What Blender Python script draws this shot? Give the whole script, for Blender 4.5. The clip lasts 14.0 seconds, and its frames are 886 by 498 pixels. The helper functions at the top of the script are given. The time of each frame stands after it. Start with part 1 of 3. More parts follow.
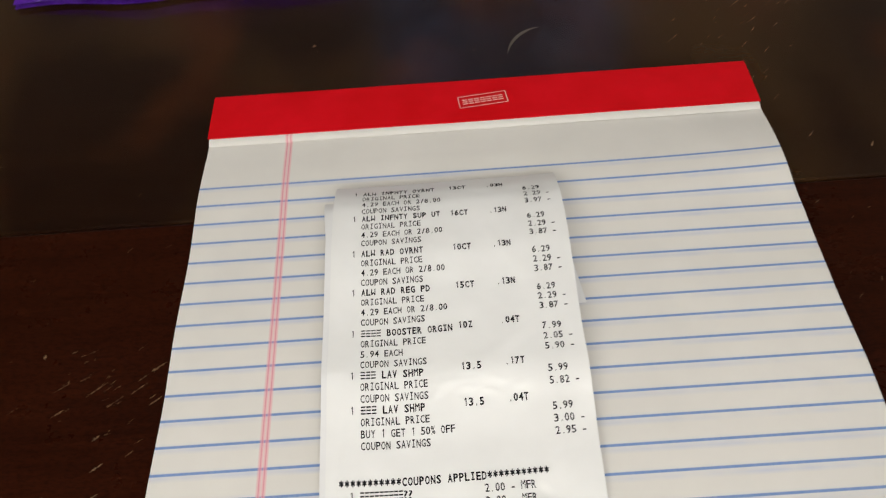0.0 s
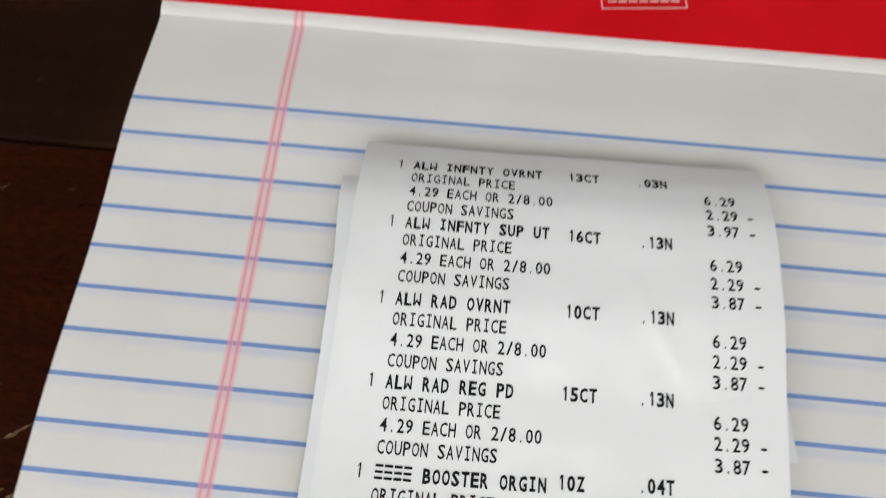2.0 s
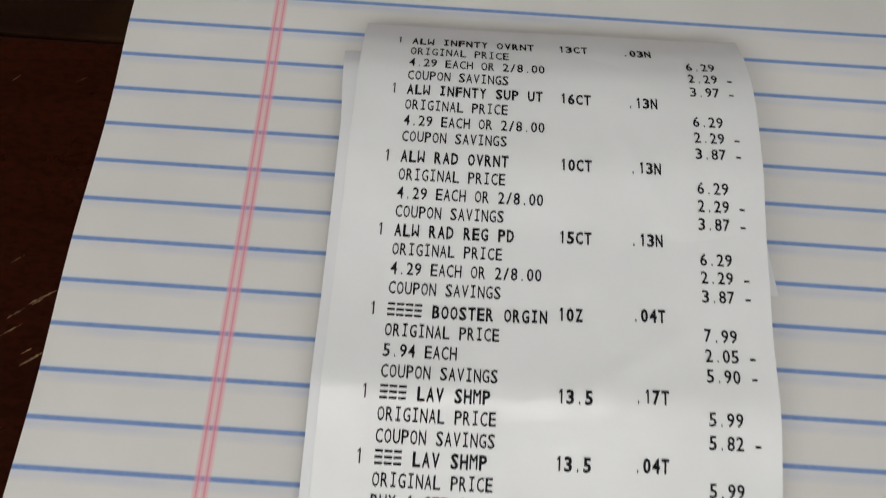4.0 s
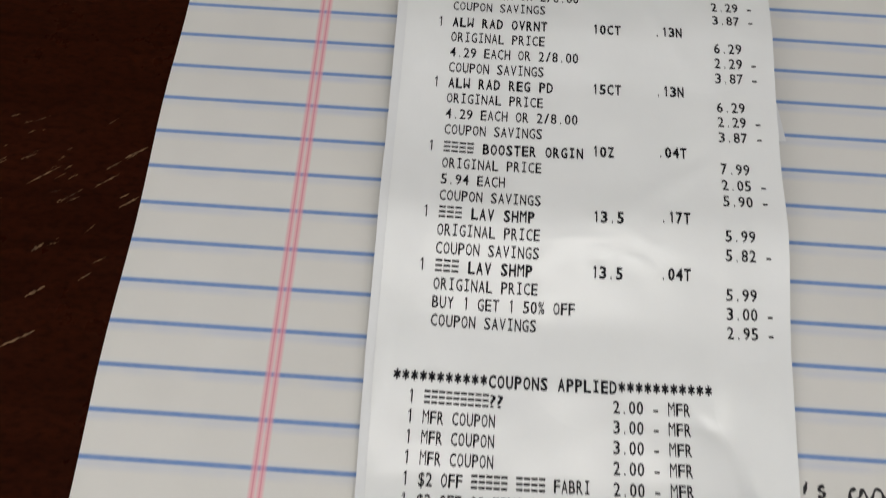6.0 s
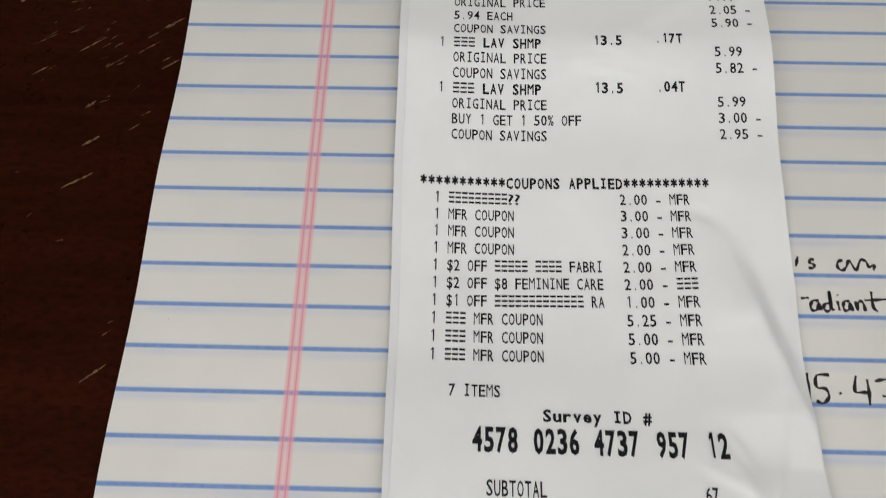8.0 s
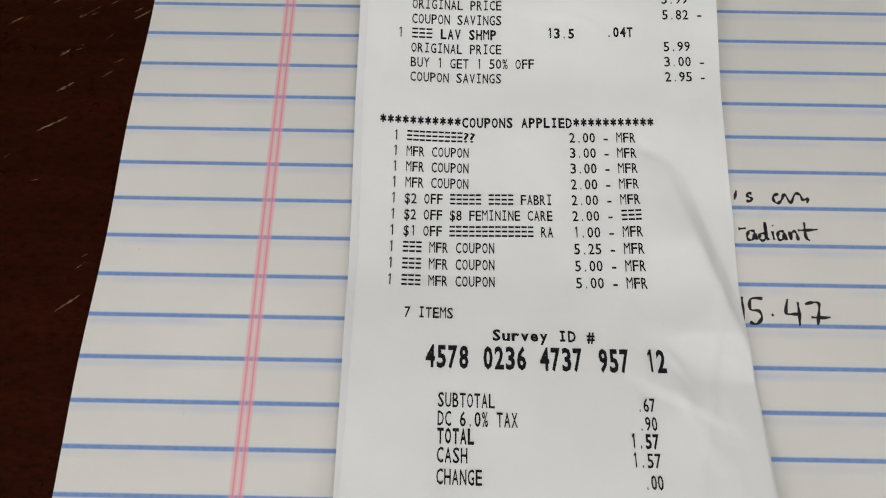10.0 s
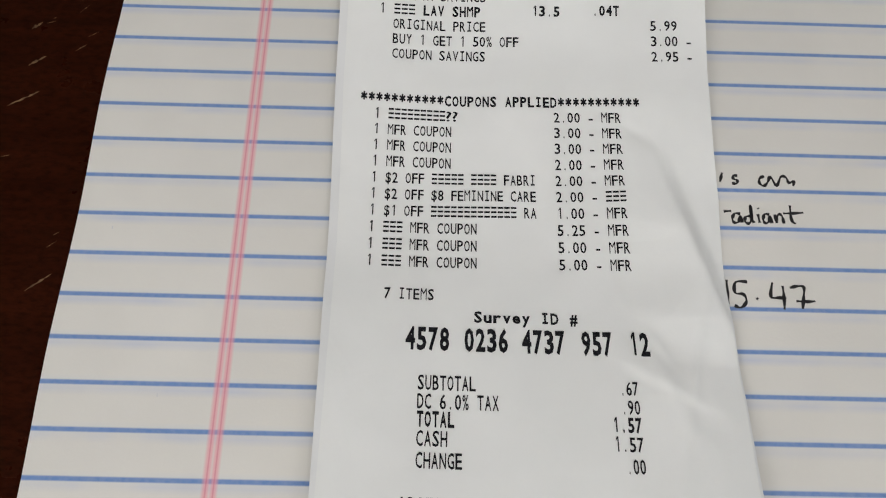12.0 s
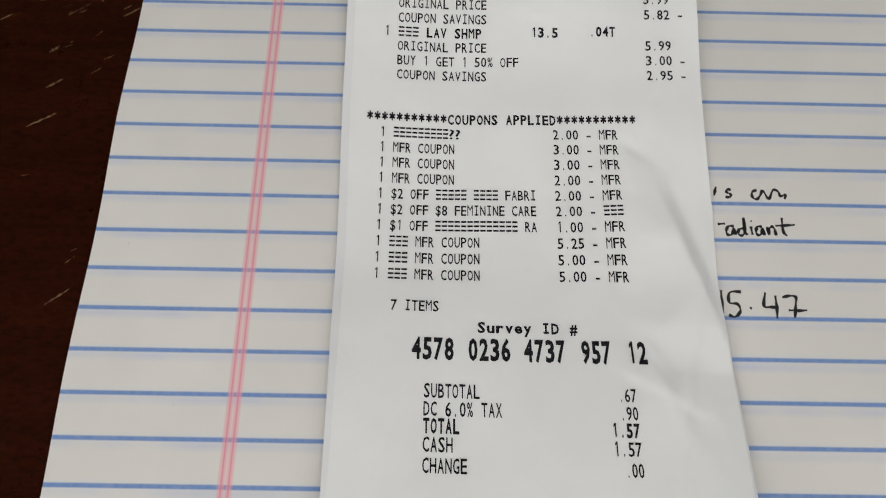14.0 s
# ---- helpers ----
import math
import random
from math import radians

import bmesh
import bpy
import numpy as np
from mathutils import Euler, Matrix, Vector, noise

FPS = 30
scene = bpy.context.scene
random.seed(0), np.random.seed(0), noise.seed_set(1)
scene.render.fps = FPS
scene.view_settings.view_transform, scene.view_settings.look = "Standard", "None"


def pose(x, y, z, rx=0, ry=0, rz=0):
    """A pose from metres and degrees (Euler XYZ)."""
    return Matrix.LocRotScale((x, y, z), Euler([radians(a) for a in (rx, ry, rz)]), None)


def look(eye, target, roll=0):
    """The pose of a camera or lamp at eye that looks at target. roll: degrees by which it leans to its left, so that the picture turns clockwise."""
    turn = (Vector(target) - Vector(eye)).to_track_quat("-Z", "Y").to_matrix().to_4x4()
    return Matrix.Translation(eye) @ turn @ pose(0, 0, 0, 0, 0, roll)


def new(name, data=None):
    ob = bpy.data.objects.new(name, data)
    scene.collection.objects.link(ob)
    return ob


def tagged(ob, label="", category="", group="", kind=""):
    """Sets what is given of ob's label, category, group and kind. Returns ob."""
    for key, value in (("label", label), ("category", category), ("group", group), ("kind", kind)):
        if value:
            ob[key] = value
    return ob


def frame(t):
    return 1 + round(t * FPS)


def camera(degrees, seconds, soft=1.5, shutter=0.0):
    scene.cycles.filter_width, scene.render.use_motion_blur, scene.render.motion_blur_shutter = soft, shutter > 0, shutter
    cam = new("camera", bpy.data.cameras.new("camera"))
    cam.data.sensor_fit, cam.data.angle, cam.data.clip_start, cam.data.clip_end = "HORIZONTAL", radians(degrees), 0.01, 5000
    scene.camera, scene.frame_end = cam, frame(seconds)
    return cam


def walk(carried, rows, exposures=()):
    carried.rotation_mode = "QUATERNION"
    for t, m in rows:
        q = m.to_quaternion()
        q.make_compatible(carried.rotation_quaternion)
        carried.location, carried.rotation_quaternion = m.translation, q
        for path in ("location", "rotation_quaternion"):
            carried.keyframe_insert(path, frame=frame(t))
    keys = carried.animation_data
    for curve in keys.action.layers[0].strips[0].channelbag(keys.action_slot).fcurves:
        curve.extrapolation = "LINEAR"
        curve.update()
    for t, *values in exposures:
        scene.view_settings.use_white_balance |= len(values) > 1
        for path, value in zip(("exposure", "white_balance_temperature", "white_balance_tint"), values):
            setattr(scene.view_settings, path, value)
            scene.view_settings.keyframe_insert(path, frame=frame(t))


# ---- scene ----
TABLE = 0.75            # height of the table top
ZP = TABLE + 0.009      # height of the pad's top sheet
MM = 0.001

# ------------------------------------------------------------------ camera
cam = camera(54.47, 14.0, soft=1.1, shutter=0.5)
PATH = [
    (0.0, 0.0589, -0.2322, 0.2314, 38.91, 2.69, -2.81),
    (0.5, 0.0466, -0.2130, 0.1969, 39.00, 1.01, -1.77),
    (1.0, 0.0410, -0.1909, 0.1751, 36.32, -0.87, -0.15),
    (1.5, 0.0404, -0.1582, 0.1766, 31.45, -0.26, 0.62),
    (2.0, 0.0421, -0.1107, 0.1527, 25.52, -0.81, 5.39),
    (2.2, 0.0381, -0.1122, 0.1454, 25.74, -1.75, 5.09),
    (4.5, 0.0393, -0.1503, 0.1538, 24.42, -1.63, 3.26),
    (5.0, 0.0389, -0.1652, 0.1557, 24.29, -1.18, 3.40),
    (5.5, 0.0367, -0.1712, 0.1564, 24.62, -0.95, 3.67),
    (6.0, 0.0335, -0.1766, 0.1578, 25.15, -0.98, 3.64),
    (6.5, 0.0354, -0.1978, 0.1602, 25.12, 0.04, 1.33),
    (7.0, 0.0370, -0.2081, 0.1629, 25.45, 0.54, 1.11),
    (7.5, 0.0338, -0.2122, 0.1605, 25.94, 0.41, 1.69),
    (8.0, 0.0326, -0.2201, 0.1564, 25.93, 0.58, 1.51),
    (8.5, 0.0378, -0.2274, 0.1581, 25.88, 0.34, 0.92),
    (9.0, 0.0384, -0.2325, 0.1599, 25.62, 0.13, 1.10),
    (11.5, 0.0406, -0.2351, 0.1576, 24.77, -0.89, 0.90),
    (12.0, 0.0397, -0.2344, 0.1561, 24.45, -1.27, 0.97),
    (12.5, 0.0393, -0.2345, 0.1562, 24.31, -1.41, 1.05),
    (13.0, 0.0379, -0.2354, 0.1561, 24.28, -1.47, 1.03),
    (13.5, 0.0390, -0.2341, 0.1589, 24.16, -1.20, 0.76),
    (14.0, 0.0393, -0.2373, 0.1618, 25.42, -0.96, 0.70),
]
ROWS_OF_PATH = [(t, pose(x, y, z + ZP, rx, ry, rz)) for t, x, y, z, rx, ry, rz in PATH]
ROWS_OF_PATH[1] = (0.5, look((0.044, -0.219, 0.960), (0.087, 1.050, -0.585), -0.3))
walk(cam, ROWS_OF_PATH,
     exposures=[(0.0, 0.3, 7000, 10), (0.5, 0.34, 7000, 10), (1.0, 0.17, 7000, 10), (1.5, 0.3, 6850, 10), (2.0, 0.34, 6480, 10), (2.2, 0.27, 6480, 10), (4.5, -0.13, 6650, 10), (8.0, -0.05, 6650, 10), (9.0, -0.09, 6650, 10), (11.5, -0.13, 6650, 10), (14.0, -0.15, 6650, 10)])

# ------------------------------------------------------------------ world and light
world = bpy.data.worlds.new("world")
scene.world = world
world.use_nodes = True
wn = world.node_tree
sky = wn.nodes.new("ShaderNodeTexSky")
sky.sky_type, sky.sun_disc = "NISHITA", False
sky.sun_elevation, sky.sun_rotation = radians(40), radians(110)
wn.nodes["Background"].inputs["Strength"].default_value = 0.14
wn.links.new(sky.outputs["Color"], wn.nodes["Background"].inputs["Color"])


def area_lamp(name, eye, target, sx, sy, watts, colour):
    lamp = bpy.data.lights.new(name, "AREA")
    lamp.shape, lamp.size, lamp.size_y = "RECTANGLE", sx, sy
    lamp.energy, lamp.color = watts, colour
    ob = new(name, lamp)
    ob.matrix_world = look(eye, target)
    return ob


# daylight lamps added at unseen side and behind-camera windows, and the ceiling fitting over the table
area_lamp("added_daylight", (2.12, 0.75, 1.65), (0.0, 0.75, 1.35), 1.5, 1.15, 1.8, (0.985, 0.965, 0.935))
area_lamp("added_daylight", (-0.1, -0.66, 1.27), (0.03, -0.16, 0.76), 1.0, 0.42, 4.95, (0.975, 0.965, 0.95))
area_lamp("ceiling_fitting", (0.28, -0.2, 2.43), (0.28, -0.2, 0.0), 0.36, 0.26, 4.3, (0.99, 0.96, 0.92))


# ------------------------------------------------------------------ materials
def material(name, colour, rough=0.6, metal=0.0, spec=0.5):
    m = bpy.data.materials.new(name)
    m.use_nodes = True
    b = m.node_tree.nodes["Principled BSDF"]
    b.inputs["Base Color"].default_value = (*colour, 1)
    b.inputs["Roughness"].default_value = rough
    b.inputs["Metallic"].default_value = metal
    b.inputs["Specular IOR Level"].default_value = spec
    return m


def node(m, kind, **sockets):
    n = m.node_tree.nodes.new(kind)
    for k, v in sockets.items():
        n.inputs[k.replace("_", " ")].default_value = v
    return n


def link(m, a, b):
    m.node_tree.links.new(a, b)


def bsdf(m):
    return m.node_tree.nodes["Principled BSDF"]


def coords(m, scale=(1, 1, 1), turn=0.0):
    c = node(m, "ShaderNodeTexCoord")
    p = node(m, "ShaderNodeMapping")
    p.inputs["Scale"].default_value = scale
    p.inputs["Rotation"].default_value = (0, 0, turn)
    link(m, c.outputs["Object"], p.inputs["Vector"])
    return p.outputs["Vector"]


def noise_of(m, vec, scale, detail=4.0, rough=0.55):
    n = node(m, "ShaderNodeTexNoise", Scale=scale, Detail=detail, Roughness=rough)
    link(m, vec, n.inputs["Vector"])
    return n.outputs["Fac"]


def ramp(m, fac, stops):
    r = node(m, "ShaderNodeValToRGB")
    e = r.color_ramp.elements
    while len(e) < len(stops):
        e.new(0.5)
    for s, (p, c) in zip(e, stops):
        s.position, s.color = p, (*c, 1)
    link(m, fac, r.inputs["Fac"])
    return r.outputs["Color"]


def mix(m, fac, a, b, how="MIX"):
    n = m.node_tree.nodes.new("ShaderNodeMix")
    n.data_type, n.blend_type = "RGBA", how
    for s, v in ((n.inputs[0], fac), (n.inputs[6], a), (n.inputs[7], b)):
        if hasattr(v, "links"):
            link(m, v, s)
        else:
            s.default_value = v if isinstance(v, float) else (*v, 1)
    return n.outputs[2]


def calc(m, op, a, b=0.0, c=0.0):
    n = m.node_tree.nodes.new("ShaderNodeMath")
    n.operation = op
    for s, v in zip(n.inputs, (a, b, c)):
        if hasattr(v, "links"):
            link(m, v, s)
        else:
            s.default_value = v
    return n.outputs[0]


def bump(m, height, strength, distance):
    b = node(m, "ShaderNodeBump", Strength=strength, Distance=distance)
    link(m, height, b.inputs["Height"])
    link(m, b.outputs["Normal"], bsdf(m).inputs["Normal"])


def wood(name, dark, light, rough, spec, stretch=(1.5, 22, 22)):
    """Stained and varnished wood with fine grain along x."""
    m = material(name, light, rough, 0, spec)
    v = coords(m, stretch)
    grain = noise_of(m, v, 9, 8, 0.7)
    broad = noise_of(m, coords(m, (1, 1, 1)), 14, 3)
    col = ramp(m, grain, [(0.3, dark), (0.7, light)])
    col = mix(m, calc(m, "MULTIPLY", broad, 0.55), col, dark)
    pores = noise_of(m, coords(m, (0.45, 1, 1), 0.6), 900, 4, 0.7)
    col = mix(m, ramp(m, pores, [(0.45, (0, 0, 0)), (0.7, (0.75, 0.75, 0.75))]), col, tuple(c * 0.35 for c in dark))
    link(m, col, bsdf(m).inputs["Base Color"])
    smear = noise_of(m, coords(m, (1, 1, 1)), 45, 5, 0.65)
    link(m, calc(m, "MULTIPLY_ADD", smear, 0.22, rough - 0.08), bsdf(m).inputs["Roughness"])
    bump(m, grain, 0.05, 0.0004)
    return m


M_WOOD = wood("mahogany_stain", (0.017, 0.0036, 0.0014), (0.044, 0.0092, 0.0033), 0.26, 0.11)
M_WOOD_DARK = wood("dark_walnut_stain", (0.009, 0.0028, 0.0013), (0.026, 0.0088, 0.0034), 0.15, 0.5)
# room reflections painted into the far leaf's colour: broad olive and rust-brown patches
mirror_tone = noise_of(M_WOOD_DARK, coords(M_WOOD_DARK, (1.3, 0.8, 1)), 11, 2, 0.4)
mirror_tone2 = noise_of(M_WOOD_DARK, coords(M_WOOD_DARK, (1, 1, 1), 0.7), 17, 2, 0.4)
far_col = bsdf(M_WOOD_DARK).inputs["Base Color"].links[0].from_socket
far_col = mix(M_WOOD_DARK, ramp(M_WOOD_DARK, mirror_tone, [(0.45, (0, 0, 0)), (0.68, (0.9, 0.9, 0.9))]), far_col, (0.046, 0.021, 0.007))
far_col = mix(M_WOOD_DARK, ramp(M_WOOD_DARK, mirror_tone2, [(0.5, (0, 0, 0)), (0.72, (0.8, 0.8, 0.8))]), far_col, (0.055, 0.014, 0.004))
link(M_WOOD_DARK, far_col, bsdf(M_WOOD_DARK).inputs["Base Color"])
M_WEAR = material("bare_wood_wear", (0.21, 0.125, 0.062), 0.7)
wv = noise_of(M_WEAR, coords(M_WEAR), 260, 3)
link(M_WEAR, ramp(M_WEAR, wv, [(0.35, (0.035, 0.016, 0.007)), (0.65, (0.26, 0.15, 0.072))]), bsdf(M_WEAR).inputs["Base Color"])
M_RING = material("water_mark_glint", (0.10, 0.085, 0.07), 0.5)
M_WALL = material("wall_paint", (0.55, 0.50, 0.44), 0.9)
bump(M_WALL, noise_of(M_WALL, coords(M_WALL), 90), 0.15, 0.001)
M_CEIL = material("ceiling_paint", (0.62, 0.60, 0.56), 0.95)
bump(M_CEIL, noise_of(M_CEIL, coords(M_CEIL), 120), 0.2, 0.001)
M_FLOOR = wood("floor_oak", (0.10, 0.055, 0.03), (0.20, 0.12, 0.07), 0.4, 0.4)
M_LEAVES = material("foliage", (0.07, 0.12, 0.03), 0.7)
leaf_tone = noise_of(M_LEAVES, coords(M_LEAVES), 9, 5, 0.7)
link(M_LEAVES, ramp(M_LEAVES, leaf_tone, [(0.35, (0.03, 0.06, 0.015)), (0.65, (0.12, 0.18, 0.05))]), bsdf(M_LEAVES).inputs["Base Color"])
M_TRIM = material("white_trim", (0.75, 0.74, 0.70), 0.45)
M_GLASS = material("window_glass", (1, 1, 1), 0.02)
bsdf(M_GLASS).inputs["Transmission Weight"].default_value = 1.0


def paper(name, colour, rough, spec, fibre):
    m = material(name, colour, rough, 0, spec)
    v = coords(m)
    cloud = noise_of(m, v, 38, 3)
    fine = noise_of(m, v, 1600, 4)
    shade = tuple(c * 0.93 for c in colour)
    col = ramp(m, cloud, [(0.3, shade), (0.7, colour)])
    col = mix(m, calc(m, "MULTIPLY", fine, 0.08), col, tuple(c * 0.75 for c in colour))
    link(m, col, bsdf(m).inputs["Base Color"])
    bump(m, fine, fibre, 0.00008)
    return m, col


M_THERMAL, _ = paper("thermal_paper", (0.85, 0.86, 0.845), 0.22, 0.25, 0.14)
# small sharp folds in the handled thermal paper
fold = noise_of(M_THERMAL, coords(M_THERMAL, (1, 1, 1), 0.5), 34, 1, 0.4)
fold = calc(M_THERMAL, "ABSOLUTE", calc(M_THERMAL, "SUBTRACT", fold, 0.5))
grit = noise_of(M_THERMAL, coords(M_THERMAL), 1300, 4)
bump(M_THERMAL, calc(M_THERMAL, "MULTIPLY_ADD", grit, 0.016, fold), 0.4, 0.0018)
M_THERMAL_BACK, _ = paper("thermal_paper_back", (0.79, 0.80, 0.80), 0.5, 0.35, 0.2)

# ruled sheet: blue rules every 11/32 inch and a double pink margin rule
RULE = 8.73 * MM
M_RULED, sheet_col = paper("ruled_paper", (0.735, 0.72, 0.675), 0.85, 0.25, 0.35)
c = node(M_RULED, "ShaderNodeTexCoord")
s = node(M_RULED, "ShaderNodeSeparateXYZ")
link(M_RULED, c.outputs["Object"], s.inputs["Vector"])
X, Y = s.outputs["X"], s.outputs["Y"]
ink = noise_of(M_RULED, coords(M_RULED), 900, 3)
off = calc(M_RULED, "ABSOLUTE", calc(M_RULED, "SUBTRACT", calc(M_RULED, "FLOORED_MODULO", calc(M_RULED, "ADD", Y, RULE / 2), RULE), RULE / 2))
line = calc(M_RULED, "MULTIPLY_ADD", off, -1 / (0.3 * MM), 1.95)
line = calc(M_RULED, "MAXIMUM", calc(M_RULED, "MINIMUM", line, 1.0), 0.0)
below = calc(M_RULED, "LESS_THAN", Y, -RULE / 2)
line = calc(M_RULED, "MULTIPLY", line, below)
line = calc(M_RULED, "MULTIPLY", line, calc(M_RULED, "MULTIPLY_ADD", ink, 0.3, 0.68))
# ink that has bled beside each rule, and the rules of the next sheet faintly showing through
halo = calc(M_RULED, "MAXIMUM", calc(M_RULED, "MULTIPLY_ADD", off, -1 / (1.5 * MM), 1.0), 0.0)
cloudy = noise_of(M_RULED, coords(M_RULED), 55, 3)
halo = calc(M_RULED, "MULTIPLY", calc(M_RULED, "MULTIPLY", halo, below), calc(M_RULED, "MULTIPLY_ADD", cloudy, 0.55, -0.08))
sheet_col = mix(M_RULED, halo, sheet_col, (0.42, 0.54, 0.78))
drift = calc(M_RULED, "MULTIPLY_ADD", X, 0.003, RULE / 2 + 1.3 * MM)
off2 = calc(M_RULED, "ABSOLUTE", calc(M_RULED, "SUBTRACT", calc(M_RULED, "FLOORED_MODULO", calc(M_RULED, "ADD", Y, drift), RULE), RULE / 2))
ghost = calc(M_RULED, "MAXIMUM", calc(M_RULED, "MULTIPLY_ADD", off2, -1 / (1.3 * MM), 1.0), 0.0)
ghost = calc(M_RULED, "MULTIPLY", calc(M_RULED, "MULTIPLY", ghost, below), calc(M_RULED, "MAXIMUM", calc(M_RULED, "MULTIPLY_ADD", cloudy, 1.1, -0.32), 0.0))
sheet_col = mix(M_RULED, ghost, sheet_col, (0.38, 0.46, 0.68))
col = mix(M_RULED, calc(M_RULED, "MINIMUM", line, 0.9), sheet_col, (0.085, 0.21, 0.51))
# the double margin rule runs very slightly askew
two = calc(M_RULED, "ABSOLUTE", calc(M_RULED, "SUBTRACT", calc(M_RULED, "ABSOLUTE", calc(M_RULED, "ADD", X, calc(M_RULED, "MULTIPLY_ADD", Y, 0.0072, -0.1 * MM))), 0.7 * MM))
glow = calc(M_RULED, "MAXIMUM", calc(M_RULED, "MINIMUM", calc(M_RULED, "MULTIPLY_ADD", two, -1 / (0.6 * MM), 1.5), 1.0), 0.0)
col = mix(M_RULED, calc(M_RULED, "MULTIPLY", glow, 0.68), col, (0.80, 0.34, 0.39))
core = calc(M_RULED, "MAXIMUM", calc(M_RULED, "MINIMUM", calc(M_RULED, "MULTIPLY_ADD", two, -1 / (0.12 * MM), 1.5), 1.0), 0.0)
core = calc(M_RULED, "MULTIPLY", core, calc(M_RULED, "MULTIPLY_ADD", ink, 1.0, 0.1))
col = mix(M_RULED, calc(M_RULED, "MINIMUM", core, 0.42), col, (0.60, 0.13, 0.20))
link(M_RULED, col, bsdf(M_RULED).inputs["Base Color"])

# stack of sheet edges
M_EDGES = material("sheet_edges", (0.7, 0.68, 0.63), 0.9)
edge = noise_of(M_EDGES, coords(M_EDGES, (3, 3, 9000)), 1.0, 2)
link(M_EDGES, ramp(M_EDGES, edge, [(0.35, (0.38, 0.36, 0.33)), (0.6, (0.74, 0.72, 0.67))]), bsdf(M_EDGES).inputs["Base Color"])
M_CARD = material("grey_card", (0.30, 0.26, 0.21), 0.9)
M_RED = material("red_binding_paper", (0.56, 0.003, 0.008), 0.6, 0, 0.12)
rv = noise_of(M_RED, coords(M_RED), 60, 5)
link(M_RED, ramp(M_RED, rv, [(0.3, (0.60, 0.003, 0.007)), (0.7, (0.70, 0.005, 0.013))]), bsdf(M_RED).inputs["Base Color"])
bump(M_RED, noise_of(M_RED, coords(M_RED), 1100), 0.2, 0.0001)
M_MARK = material("pale_print", (0.80, 0.45, 0.42), 0.6)
M_INK = material("thermal_print", (0.012, 0.012, 0.015), 0.8, 0, 0.08)
ifine = noise_of(M_INK, coords(M_INK), 2600, 2)
link(M_INK, ramp(M_INK, ifine, [(0.35, (0.006, 0.006, 0.008)), (0.75, (0.03, 0.03, 0.034))]), bsdf(M_INK).inputs["Base Color"])
M_FAINT = material("faint_show_through", (0.60, 0.605, 0.61), 0.6)
M_PEN = material("black_ball_pen", (0.012, 0.011, 0.013), 0.45)
M_PURPLE = material("purple_film", (0.26, 0.06, 0.7), 0.35)
pv = noise_of(M_PURPLE, coords(M_PURPLE), 70, 6, 0.7)
link(M_PURPLE, ramp(M_PURPLE, pv, [(0.4, (0.07, 0.008, 0.26)), (0.64, (0.16, 0.035, 0.5)), (0.74, (0.5, 0.4, 0.75))]), bsdf(M_PURPLE).inputs["Base Color"])
bump(M_PURPLE, pv, 0.6, 0.004)


# ------------------------------------------------------------------ mesh helpers
def finish(ob, bm, mat, smooth=False):
    bm.normal_update()
    bm.to_mesh(ob.data)
    bm.free()
    ob.data.materials.append(mat)
    if smooth:
        for p in ob.data.polygons:
            p.use_smooth = True
    return ob


def part(name, bm, mat, parent=None, label="", smooth=False):
    ob = finish(new(name, bpy.data.meshes.new(name)), bm, mat, smooth)
    ob.parent = parent
    return tagged(ob, label)


def box(x0, x1, y0, y1, z0, z1, bevel=0.0, seg=2):
    bm = bmesh.new()
    bmesh.ops.create_cube(bm, size=1)
    for v in bm.verts:
        v.co = Vector(((x0, x1)[v.co.x > 0], (y0, y1)[v.co.y > 0], (z0, z1)[v.co.z > 0]))
    if bevel:
        bmesh.ops.bevel(bm, geom=bm.edges[:], offset=bevel, segments=seg, affect="EDGES", profile=0.5)
    return bm


def sheet(nu, nv, place, thick=0.0):
    """A grid of nu x nv cells, bent by place(i/nu, j/nv); thick adds an underside and rims."""
    bm = bmesh.new()
    top = [[bm.verts.new(place(i / nu, j / nv)) for i in range(nu + 1)] for j in range(nv + 1)]
    for j in range(nv):
        for i in range(nu):
            bm.faces.new((top[j][i], top[j][i + 1], top[j + 1][i + 1], top[j + 1][i]))
    bm.normal_update()
    if bm.faces[:] and sum(f.normal.z for f in bm.faces) < 0:
        bmesh.ops.reverse_faces(bm, faces=bm.faces[:])
        bm.normal_update()
    if thick:
        low = [[bm.verts.new(v.co - v.normal * thick) for v in row] for row in top]
        for j in range(nv):
            for i in range(nu):
                bm.faces.new((low[j][i], low[j + 1][i], low[j + 1][i + 1], low[j][i + 1]))
        loop = [(0, i) for i in range(nu)] + [(j, nu) for j in range(nv)] + [(nv, nu - i) for i in range(nu)] + [(nv - j, 0) for j in range(nv)]
        ring = [(bm.verts.new(top[j][i].co), bm.verts.new(low[j][i].co)) for j, i in loop]
        for k in range(len(ring)):
            (a, b), (c_, d) = ring[k], ring[(k + 1) % len(ring)]
            bm.faces.new((a, c_, d, b))
    return bm


def joined(name, verts, faces, mat, parent, label=""):
    me = bpy.data.meshes.new(name)
    me.from_pydata(verts, [], faces)
    me.update()
    me.materials.append(mat)
    ob = new(name, me)
    ob.parent = parent
    return tagged(ob, label)


def empty(name, at, label, category, group=""):
    ob = new(name)
    ob.location = at
    ob.empty_display_size = 0.02
    return tagged(ob, label, category, group)


